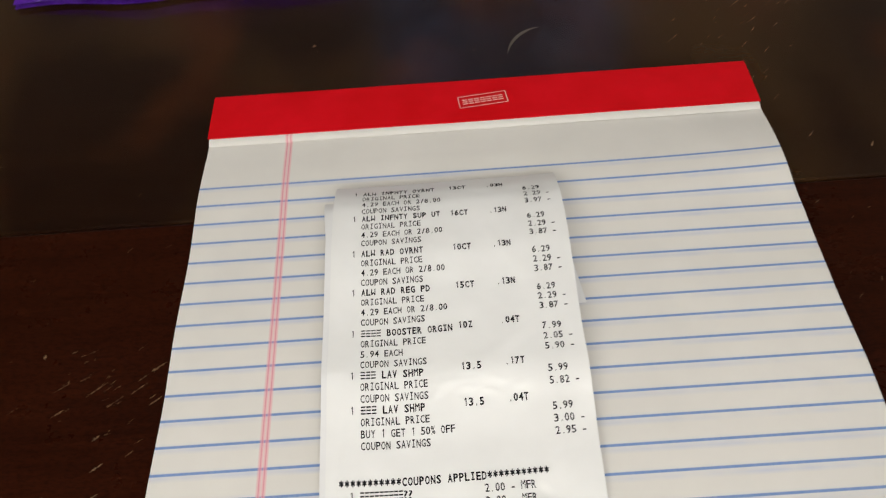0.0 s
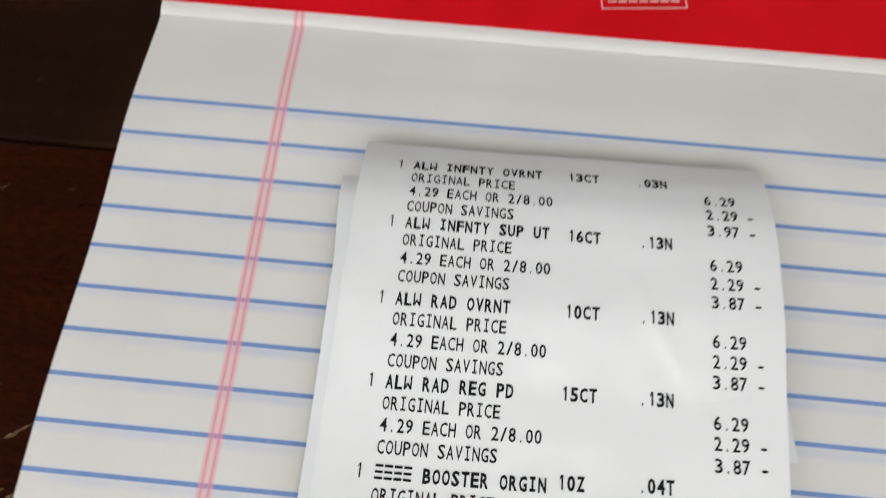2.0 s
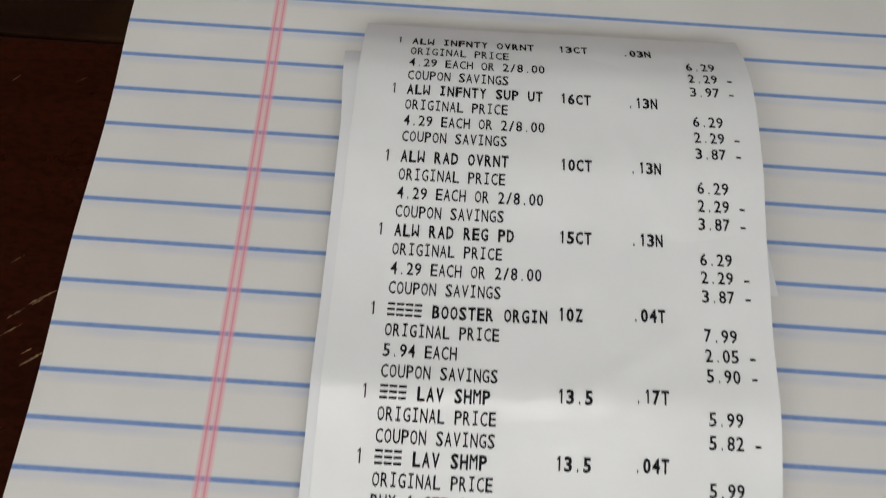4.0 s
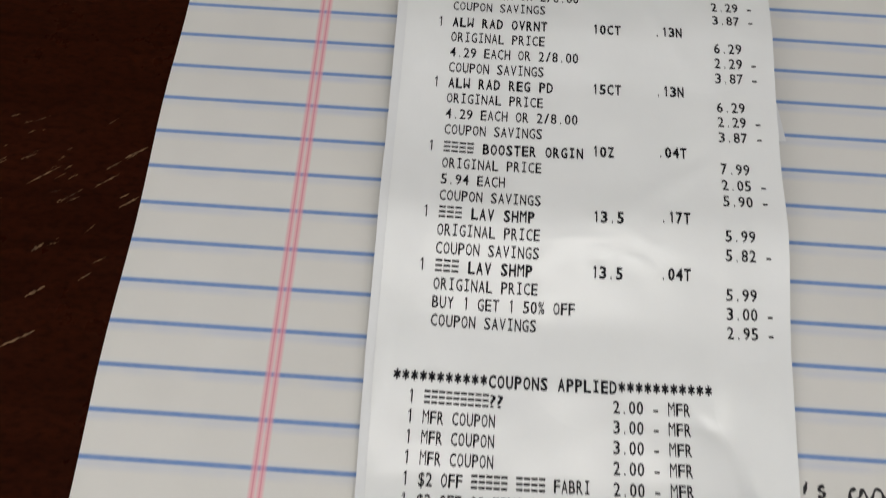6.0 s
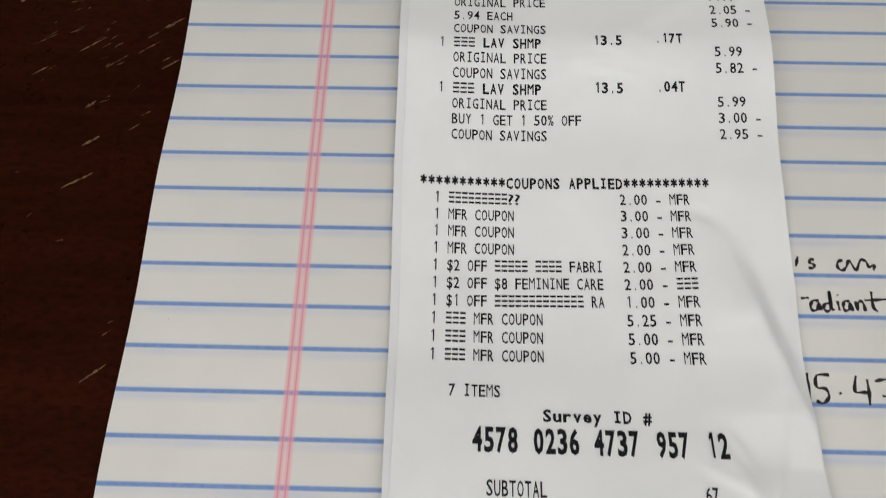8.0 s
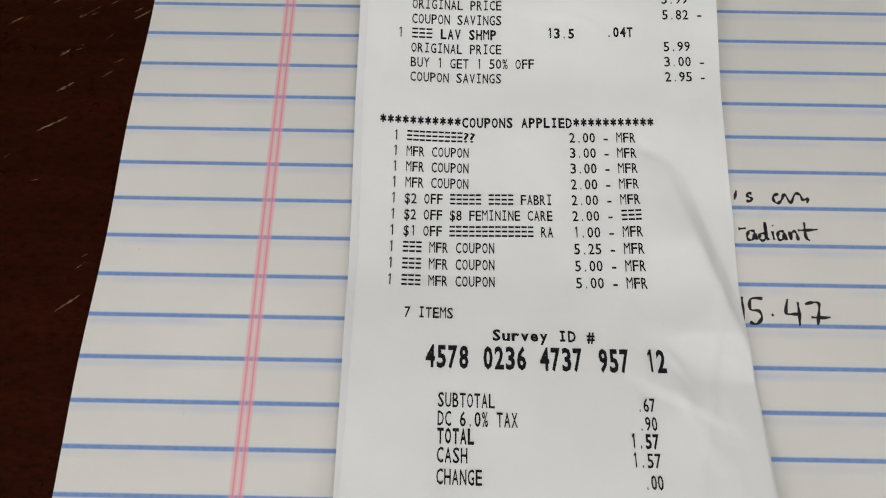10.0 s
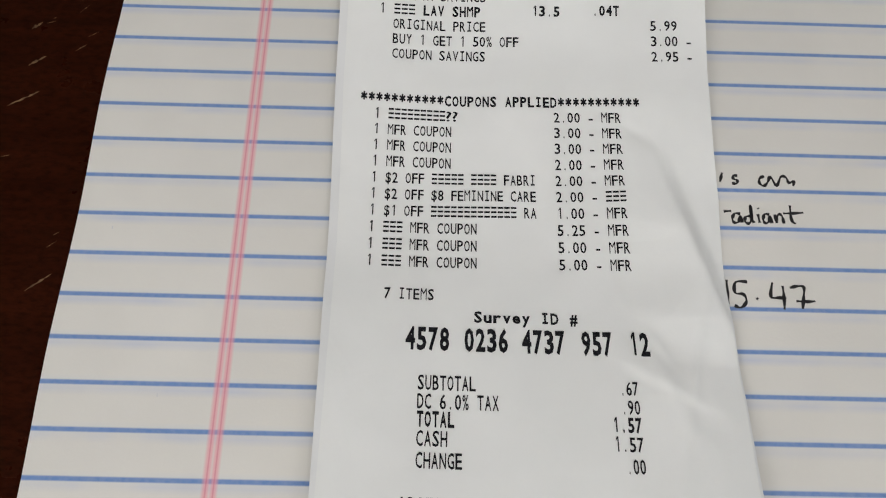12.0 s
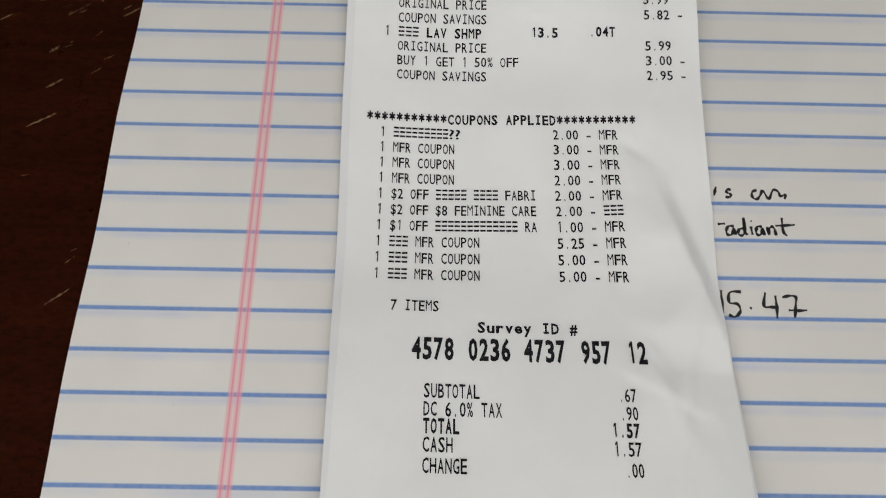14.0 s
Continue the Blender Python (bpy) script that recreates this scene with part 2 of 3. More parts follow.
# ------------------------------------------------------------------ room
X0, X1, Y0, Y1, H = -2.2, 2.2, -0.72, 1.64, 2.5
tagged(part("floor", box(X0, X1, Y0, Y1, -0.1, 0.0), M_FLOOR), "brown oak plank floor under the table", "floor", kind="structure")
tagged(part("ceiling", box(X0, X1, Y0, Y1, H, H + 0.1), M_CEIL), "plain pale ceiling over the room", "ceiling", kind="structure")
NX0, NX1, NZ0, NZ1 = -0.12, 0.62, 1.3, 2.3
north = tagged(new("wall_north"), "plain beige painted wall with a window", "wall", kind="structure")
for x0, x1, z0, z1 in ((X0 - 0.12, NX0, 0, H), (NX1, X1 + 0.12, 0, H), (NX0, NX1, 0, NZ0), (NX0, NX1, NZ1, H)):
    part("wall_piece", box(x0, x1, Y1, Y1 + 0.12, z0, z1), M_WALL, north)
far_window = tagged(new("window_3"), "white framed window with greenery outside", "window", kind="structure")
for x0, x1, z0, z1 in ((NX0, NX0 + 0.05, NZ0, NZ1), (NX1 - 0.05, NX1, NZ0, NZ1), (NX0 + 0.05, NX1 - 0.05, NZ0, NZ0 + 0.05),
                       (NX0 + 0.05, NX1 - 0.05, NZ1 - 0.05, NZ1), (0.27, 0.31, NZ0 + 0.05, NZ1 - 0.05)):
    part("frame_bar", box(x0, x1, Y1 + 0.03, Y1 + 0.08, z0, z1, 0.004), M_TRIM, far_window)
far_pane = part("pane", box(NX0 + 0.05, NX1 - 0.05, Y1 + 0.05, Y1 + 0.056, NZ0 + 0.05, NZ1 - 0.05), M_GLASS, far_window)
far_pane.visible_shadow = False


def hedge_at(a, b):
    """Leafy distance outside the far window, with an uneven top."""
    x = -5 + 10 * a
    top = 3.7 + 0.9 * noise.noise(Vector((x * 0.9, 0.4, 0))) + 0.5 * noise.noise(Vector((x * 3.1, 2.4, 0)))
    z = -0.12 + (top + 0.12) * b
    return Vector((x, 4.6 + 0.5 * noise.noise(Vector((x * 1.6, z * 1.6, 1))) + 0.25 * noise.noise(Vector((x * 5, z * 5, 3))), z))


tagged(part("ground", box(-60, 60, -60, 60, -0.3, -0.11), M_LEAVES), "green grass round the house", "ground", kind="structure")
tagged(part("backdrop", sheet(110, 60, hedge_at, 0.02), M_LEAVES, None, "", True), "green leafy distance outside a window", "backdrop", kind="structure")
SX0, SX1 = -1.1, 0.9
south = tagged(new("wall_south"), "plain beige painted wall with a window", "wall", kind="structure")
for x0, x1, z0, z1 in ((X0 - 0.12, SX0, 0, H), (SX1, X1 + 0.12, 0, H), (SX0, SX1, 0, 1.0), (SX0, SX1, 2.25, H)):
    part("wall_piece", box(x0, x1, Y0 - 0.12, Y0, z0, z1), M_WALL, south)
# unseen window, added to go with the lamp behind the camera
behind = tagged(new("window_2"), "unseen white framed window added for a daylight lamp", "window", kind="structure")
for x0, x1, z0, z1 in ((SX0, SX0 + 0.05, 1.0, 2.25), (SX1 - 0.05, SX1, 1.0, 2.25), (SX0 + 0.05, SX1 - 0.05, 1.0, 1.05),
                       (SX0 + 0.05, SX1 - 0.05, 2.2, 2.25), (-0.12, -0.08, 1.05, 2.2)):
    part("frame_bar", box(x0, x1, Y0 - 0.08, Y0 - 0.03, z0, z1, 0.004), M_TRIM, behind)
glass = part("pane", box(SX0 + 0.05, SX1 - 0.05, Y0 - 0.056, Y0 - 0.05, 1.05, 2.2), M_GLASS, behind)
glass.visible_shadow = False
fitting = empty("ceiling_light", (0.28, -0.2, 2.5), "white flush ceiling light fitting", "ceiling light")
part("housing", box(-0.2, 0.2, -0.15, 0.15, -0.06, -0.002, 0.01), M_TRIM, fitting)
tagged(part("wall_west", box(X0 - 0.12, X0, Y0, Y1, 0, H), M_WALL), "plain beige painted wall", "wall", kind="structure")
WY0, WY1, WZ0, WZ1 = -0.05, 1.55, 1.0, 2.25
east = tagged(new("wall_east"), "plain beige painted wall with a window", "wall", kind="structure")
for y0, y1, z0, z1 in ((Y0, WY0, 0, H), (WY1, Y1, 0, H), (WY0, WY1, 0, WZ0), (WY0, WY1, WZ1, H)):
    part("wall_piece", box(X1, X1 + 0.12, y0, y1, z0, z1), M_WALL, east)
# unseen side window, added to go with the weak daylight lamp
window = tagged(new("window_1"), "unseen white framed window added for a daylight lamp", "window", kind="structure")
for y0, y1, z0, z1 in ((WY0, WY0 + 0.05, WZ0, WZ1), (WY1 - 0.05, WY1, WZ0, WZ1), (WY0 + 0.05, WY1 - 0.05, WZ0, WZ0 + 0.05),
                       (WY0 + 0.05, WY1 - 0.05, WZ1 - 0.05, WZ1), (0.73, 0.77, WZ0 + 0.05, WZ1 - 0.05)):
    part("frame_bar", box(X1 + 0.03, X1 + 0.08, y0, y1, z0, z1, 0.004), M_TRIM, window)
pane = part("pane", box(X1 + 0.05, X1 + 0.056, WY0 + 0.05, WY1 - 0.05, WZ0 + 0.05, WZ1 - 0.05), M_GLASS, window)
pane.visible_shadow = False

# ------------------------------------------------------------------ table
table = empty("dining_table", (0, 0, 0), "dark reddish-brown varnished wooden table, scratched and worn", "table")
TX0, TX1, TY0, TY1, SEAM = -0.85, 1.0, -0.62, 0.62, -0.0165


def leaf(name, y0, y1, mat, label):
    ob = part(name, box(TX0, TX1, y0, y1, TABLE - 0.028, TABLE, 0.0012), mat, table, label)
    ob.matrix_parent_inverse = Matrix.Identity(4)
    return ob


near_leaf = leaf("table_leaf", TY0, SEAM - 0.0002, M_WOOD, "reddish mahogany table leaf with scratches")
far_leaf = leaf("table_leaf", SEAM + 0.0002, TY1, M_WOOD_DARK, "nearly black polished table leaf with scratches")
for x0, x1, y0, y1 in ((TX0 + 0.08, TX1 - 0.08, TY0 + 0.06, TY0 + 0.085), (TX0 + 0.08, TX1 - 0.08, TY1 - 0.085, TY1 - 0.06),
                       (TX0 + 0.06, TX0 + 0.085, TY0 + 0.085, TY1 - 0.085), (TX1 - 0.085, TX1 - 0.06, TY0 + 0.085, TY1 - 0.085)):
    part("apron", box(x0, x1, y0, y1, TABLE - 0.12, TABLE - 0.029, 0.002), M_WOOD_DARK, table)
for x in (TX0 + 0.1, TX1 - 0.1):
    for y in (TY0 + 0.1, TY1 - 0.1):
        bm = box(x - 0.035, x + 0.035, y - 0.035, y + 0.035, 0.0, TABLE - 0.03, 0.004)
        for v in bm.verts:
            k = 0.6 + 0.4 * v.co.z / (TABLE - 0.03)
            v.co.x, v.co.y = x + (v.co.x - x) * k, y + (v.co.y - y) * k
        part("leg", bm, M_WOOD_DARK, table)

# scratches and chips in the varnish: ragged slivers, most of them along one direction
rng = random.Random(7)


def sliver(verts, faces, x, y, length, width, turn, z):
    n = len(verts)
    ca, sa = math.cos(turn), math.sin(turn)
    k = 11
    for i in range(k + 1):
        t = i / k
        w = width * (0.15 + math.sin(math.pi * min(max(t, 0.04), 0.96))) * rng.choice((0.12, 0.5, 0.8, 1.0, 1.2)) * rng.uniform(0.7, 1.1) * 0.5
        bend = rng.uniform(-0.15, 0.15) * width
        a = (t - 0.5) * length
        for s_ in (-1, 1):
            b = bend + s_ * w
            verts.append((x + a * ca - b * sa, y + a * sa + b * ca, z))
    for i in range(k):
        a = n + 2 * i
        faces.append((a, a + 1, a + 3, a + 2))


def scratches(name, spots, parent, mat, label):
    verts, faces = [], []
    for x, y, length, width, turn in spots:
        sliver(verts, faces, x * MM, y * MM, length * MM, width * MM, radians(turn), TABLE + 0.00006)
    ob = joined(name, verts, faces, mat, parent, label)
    return tagged(ob, kind="stuff")


near_spots = [(-53.4, -124.5, 7.5, 0.75, 32), (-52.4, -114, 4.5, 0.7, 38), (-78, -72.5, 1.7, 1.2, 80), (-40.7, -169, 6, 0.45, 40), (-54.6, -104, 3, 0.9, 42),
              (-37.7, -92, 5, 0.5, 38), (-43.7, -87, 6.5, 0.4, 38), (-50.8, -91.4, 6, 0.4, 40), (-57.8, -86.5, 8, 0.45, 38), (-68.7, -94.4, 4.5, 0.35, 36),
              (-69.5, -85, 6, 0.3, 34), (-43, -83, 4, 0.5, 40), (-38.8, -79.4, 6, 0.55, 36), (-68.2, -71.5, 2, 0.5, 20), (-43.1, -110, 3, 0.35, 40), (-39.7, -160.4, 2.5, 0.3, 40)]
for _ in range(30):
    near_spots.append((rng.gauss(-58, 13), rng.gauss(-86, 10), rng.uniform(0.6, 4.0), rng.uniform(0.1, 0.3), rng.gauss(37, 9)))
for _ in range(26):
    near_spots.append((rng.uniform(-150, -36), rng.uniform(-245, -25), rng.uniform(0.4, 3.0), rng.uniform(0.08, 0.22), rng.gauss(36, 14)))
for _ in range(26):
    near_spots.append((rng.uniform(188, 300), rng.uniform(-160, -25), rng.uniform(0.6, 4), rng.uniform(0.12, 0.4), rng.gauss(45, 14)))
near_spots = [s_ for s_ in near_spots if s_[1] < -20 and not (-33 < s_[0] < 187)]
scratches("surface_wear", near_spots, near_leaf, M_WEAR, "pale bare-wood scratches in the varnish")
# the two slivers near (5, 84) stand for a glint, painted as pale wood
far_spots = [(163, 72, 9, 0.4, 42), (201, 82, 8, 0.35, 40), (204, 8, 4.5, 0.6, 50), (225, 0, 4, 0.7, 60), (197, 95, 9, 0.4, 42), (210, 77, 3.5, 0.6, 45), (5, 84, 2.5, 1.6, 20), (7, 80, 1.5, 0.7, 100)]
for _ in range(46):
    far_spots.append((rng.gauss(190, 24), rng.gauss(85, 22), rng.uniform(0.8, 6), rng.uniform(0.12, 0.36), rng.gauss(42, 8)))
for _ in range(38):
    far_spots.append((rng.uniform(-160, 320), rng.uniform(-12, 200), rng.uniform(0.5, 3.5), rng.uniform(0.12, 0.4), rng.gauss(45, 25)))
far_spots = [s_ for s_ in far_spots if not (-36 < s_[0] < 190 and s_[1] < 47)]
scratches("surface_wear", far_spots, far_leaf, M_WEAR, "pale bare-wood scratches in the varnish")
# part of a dried water ring, its glint painted in as a pale crescent
verts, faces = [], []
for i in range(25):
    a = radians(95 + 75 * i / 24)
    w = 0.9 * math.sin(math.pi * i / 24) + 0.08
    for r in (17.5 - w, 17.5 + 0.5 * w):
        verts.append(((108 + r * math.cos(a)) * MM, (66 + 1.2 * r * math.sin(a)) * MM, TABLE + 0.00007))
for i in range(24):
    faces.append((2 * i, 2 * i + 1, 2 * i + 3, 2 * i + 2))
joined("water_ring_glint", verts, faces, M_RING, far_leaf, "curved water mark with its glint painted pale")

# ------------------------------------------------------------------ legal pad
PX0, PX1, PY0, PY1 = -31.75, 184.15, -238.0, 43.0
pad = empty("legal_pad", (0, 0, TABLE), "white blue-ruled writing pad with a red binding strip", "notepad")


def page_z(x, y):
    """Height of the top sheet over the pad's plane, in mm."""
    across = (x - PX0) / (PX1 - PX0)
    lift = 0.3 + 0.7 * across ** 2 + 1.7 * across ** 7
    if y > -14:
        t = min((y + 14) / 27, 1)
        ridge = lift - (lift + 0.75) * t * t * (1.6 - 0.6 * t)
    else:
        t = min(max((y + 33) / 19, 0), 1)
        ridge = lift * t * t * (3 - 2 * t)
    roll = 0.12 * math.sin(y * 0.045 + 0.6) + 0.10 * math.sin(x * 0.03 + y * 0.012)
    side = 0.35 * across ** 3 * math.sin((y + 40) * 0.16) * math.exp(-((y + 45) / 30) ** 2)
    return ridge + roll * (y < 0) + side


def page_at(u, v):
    x = PX0 + (PX1 - PX0) * u
    y = PY0 + (15.5 - PY0) * v
    wob = 0.25 * math.sin(y * 0.11) * (abs(2 * u - 1) ** 8)
    return Vector(((x + wob) * MM, y * MM, ZP - TABLE + page_z(x, y) * MM))


page = part("top_sheet", sheet(54, 130, page_at, 0.00009), M_RULED, pad, "white sheet with blue rules and a double pink margin line", True)

part("backing_card", box((PX0 - 0.2) * MM, (PX1 + 0.2) * MM, PY0 * MM, PY1 * MM, 0.0, 0.0008, 0.0002), M_CARD, pad, "grey cardboard backing")
# sheets below the top one, in a few slightly shifted wads
for k in range(5):
    z0, z1 = 0.85 + k * 1.42, 0.85 + (k + 1) * 1.42 - 0.03
    dx, dy = rng.uniform(-0.18, 0.18), rng.uniform(-0.3, 0.3)
    part("sheet_stack", box((PX0 + 0.15 + dx) * MM, (PX1 - 0.15 + dx) * MM, (PY0 + 0.4 + dy) * MM, (PY1 - 0.4) * MM, z0 * MM, z1 * MM, 0.0001), M_EDGES, pad)


def bell_of(d):
    return math.exp(-d * d)


def stub_at(u, v):
    """Torn stubs of used sheets standing out under the binding."""
    x = PX0 + 0.4 + (PX1 - PX0 - 0.8) * u
    edge_y = 14.0 + 0.12 * noise.noise(Vector((x * 0.035, 1.3, 0))) + 0.35 * bell_of((x - 82) / 14) * noise.noise(Vector((x * 0.2, 7.1, 0)))
    y = edge_y + (20.0 - edge_y) * v
    z = 0.75 - 0.9 * (1 - min(v * 2.2, 1)) ** 2 + 0.08 * noise.noise(Vector((x * 0.05, y * 0.1, 3.0))) + 0.25 * max(0, (x - 20) / 164)
    return Vector((x * MM, y * MM, ZP - TABLE + z * MM))


part("torn_stub", sheet(150, 10, stub_at, 0.0005), M_RULED, pad, "white folded sheet edge under the binding", True)


def bind_at(u, v):
    """Red strip: from the front edge over the top and down the far side."""
    x = PX0 - 0.25 + (PX1 - PX0 + 0.5) * u
    lift = 0.25 * max(0, (x - 20) / 164)
    front = 17.4 + 0.25 * noise.noise(Vector((x * 0.02, 4.0, 0)))
    top = 10.15 + lift
    run = v * (25.0 + 10.0)
    if run < 24.2:
        y, z = front + run, top - 0.25 * abs(run / 24.2 - 0.5)
    else:
        a = min((run - 24.2) / 1.6, 1.0) * math.pi / 2
        y = front + 24.2 + 1.0 * math.sin(a)
        z = top - 0.1 - 1.0 * (1 - math.cos(a)) - max(0, run - 25.8)
    return Vector((x * MM, y * MM, max(z, 0.05) * MM))


binding = part("binding", sheet(60, 40, bind_at, 0.00035), M_RED, pad, "bright red paper binding strip", True)


def bars(name, rects, z_of, mat, parent, label="", turn=0.0, about=(0.0, 0.0)):
    """Flat quads (x0, x1, y0, y1 in mm) laid on a surface, turned by some degrees about a point."""
    ca, sa = math.cos(radians(turn)), math.sin(radians(turn))
    verts, faces = [], []
    for x0, x1, y0, y1 in rects:
        n = len(verts)
        for x, y in ((x0, y0), (x1, y0), (x1, y1), (x0, y1)):
            dx, dy = x - about[0], y - about[1]
            x, y = about[0] + dx * ca - dy * sa, about[1] + dx * sa + dy * ca
            verts.append((x * MM, y * MM, z_of(x, y)))
        faces.append((n, n + 1, n + 2, n + 3))
    return joined(name, verts, faces, mat, parent, label)


# plain emblem on the binding: a framed row of bars
LX0, LX1, LY0, LY1 = 67.0, 86.6, 25.9, 32.7
rects = [(LX0, LX1, LY0, LY0 + 0.35), (LX0, LX1, LY1 - 0.35, LY1), (LX0, LX0 + 0.35, LY0, LY1), (LX1 - 0.35, LX1, LY0, LY1)]
for i in range(7):
    x = LX0 + 1.6 + i * 2.4
    rects += [(x, x + 2.0, 27.8 + j * 1.15, 28.35 + j * 1.15) for j in range(3)]
emblem = bars("emblem", rects, lambda x, y: 0.01022 + 0.25 * MM * (x - 20) / 164, M_MARK, binding, "pale framed emblem", 6.5, (76.8, 29.3))


# handwriting in black pen: strokes in a 1/100 grid of the note's lower right part
def pen(name, strokes, label):
    width = 0.33
    verts, faces = [], []
    for pts in strokes:
        fine = []
        for i in range(len(pts) - 1):
            p0, p1, p2, p3 = (Vector(pts[max(i - 1, 0)]), Vector(pts[i]), Vector(pts[i + 1]), Vector(pts[min(i + 2, len(pts) - 1)]))
            for k in range(5):
                t = k / 5
                fine.append(0.5 * (2 * p1 + (p2 - p0) * t + (2 * p0 - 5 * p1 + 4 * p2 - p3) * t * t + (3 * p1 - p0 - 3 * p2 + p3) * t ** 3))
        fine.append(Vector(pts[-1]))
        n = len(verts)
        for i, p in enumerate(fine):
            d = fine[min(i + 1, len(fine) - 1)] - fine[max(i - 1, 0)]
            side = Vector((-d.y, d.x)).normalized() if d.length else Vector((1, 0))
            w = width * (0.85 + 0.3 * math.sin(i * 0.9 + len(pts)))
            for s_ in (-1, 1):
                q = p + side * w * s_
                verts.append((q.x * MM, q.y * MM, ZP - TABLE + page_z(q.x, q.y) * MM + 0.00005))
        for i in range(len(fine) - 1):
            a = n + 2 * i
            faces.append((a, a + 2, a + 3, a + 1))
    return joined(name, verts, faces, M_PEN, page, label)


def note(x_right, grid_right, step, base, grid_base, rise):
    """Maps stroke points of a written line to the sheet."""
    return lambda pts: [(x_right + (gx - grid_right) * step, base + (grid_base - gy) * rise) for gx, gy in pts]


m1 = note(115.2, 400, 0.0655, -148.4, 140, 0.0727)
pen("handwriting", [m1(p) for p in (
    [(168, 84), (163, 98), (158, 114)],
    [(216, 93), (203, 93), (202, 103), (213, 108), (210, 118), (195, 118)],
    [(302, 92), (286, 100), (284, 116), (296, 124), (310, 112), (322, 94), (337, 122), (356, 92), (372, 96), (378, 112), (394, 106), (390, 122)])], "black pen writing")
m2 = note(114.9, 402, 0.0645, -157.1, 260, 0.0727)
pen("handwriting", [m2(p) for p in (
    [(160, 209), (184, 207)],
    [(212, 216), (195, 215), (185, 230), (189, 243), (203, 241), (212, 222), (214, 243)],
    [(242, 222), (228, 225), (224, 239), (235, 245), (246, 230), (248, 186), (247, 226), (252, 243)],
    [(268, 215), (270, 242)], [(271, 196), (273, 199)],
    [(305, 216), (290, 215), (283, 230), (287, 242), (300, 238), (306, 220), (309, 243)],
    [(322, 215), (325, 242), (326, 225), (337, 214), (345, 222), (347, 243)],
    [(375, 185), (373, 230), (384, 243)], [(350, 211), (380, 210), (415, 207)])], "black pen writing")
m3 = note(115.1, 468, 0.0628, -174.6, 515, 0.0672)
pen("handwriting", [m3(p) for p in (
    [(197, 425), (195, 462), (194, 500)], [(262, 430), (225, 432), (219, 465), (245, 470), (251, 492), (232, 511), (212, 505)],
    [(284, 481), (289, 483)], [(284, 484), (289, 480)], [(341, 430), (330, 474), (352, 478), (378, 477)], [(372, 440), (371, 478), (367, 514)],
    [(394, 446), (418, 440), (438, 443), (434, 470), (424, 511)], [(408, 487), (440, 488), (468, 486)])], "black pen numbers")
for i, (x, y) in enumerate(((-10.2, -194.5), (-24.3, -160.7))):
    bars("speck", [(x, x + 0.28, y, y + 0.65)], lambda x, y: ZP - TABLE + page_z(x, y) * MM + 0.00004, M_FAINT, page)

# ------------------------------------------------------------------ receipt
receipt = empty("till_receipt", (0, 0, ZP), "long white folded till receipt with black print on a pad", "receipt")
ROWS = [-2, -1, 0, 2, 4, 8, 12, 16, 20, 23, 26, 29, 34, 39, 45, 52, 58]
ROW_Y = [-17.3, -20.6, -23.9, -31.0, -38.3, -53.0, -67.7, -82.3, -97.0, -107.8, -118.6, -129.7, -148.0, -166.4, -188.3, -214.0, -236.0]
ROW_Z = [4.5, 6.1, 7.6, 9.7, 10.4, 10.7, 9.1, 8.3, 8.05, 5.95, 4.0, 3.2, 1.6, 1.8, 4.3, 6.6, 8.2]
DENSE = np.arange(-2, 58.01, 0.1)


def eased(vals):
    a = np.interp(DENSE, ROWS, vals)
    k = np.hanning(23)
    pad_a = np.concatenate([2 * a[0] - a[11:0:-1], a, 2 * a[-1] - a[-2:-13:-1]])
    return np.convolve(pad_a, k / k.sum(), "valid")


EASE_Y, EASE_Z = eased(ROW_Y), eased(ROW_Z)
RX0, RX1 = 20.3, 99.1


def bell(d, w):
    return math.exp(-(d / w) ** 2)


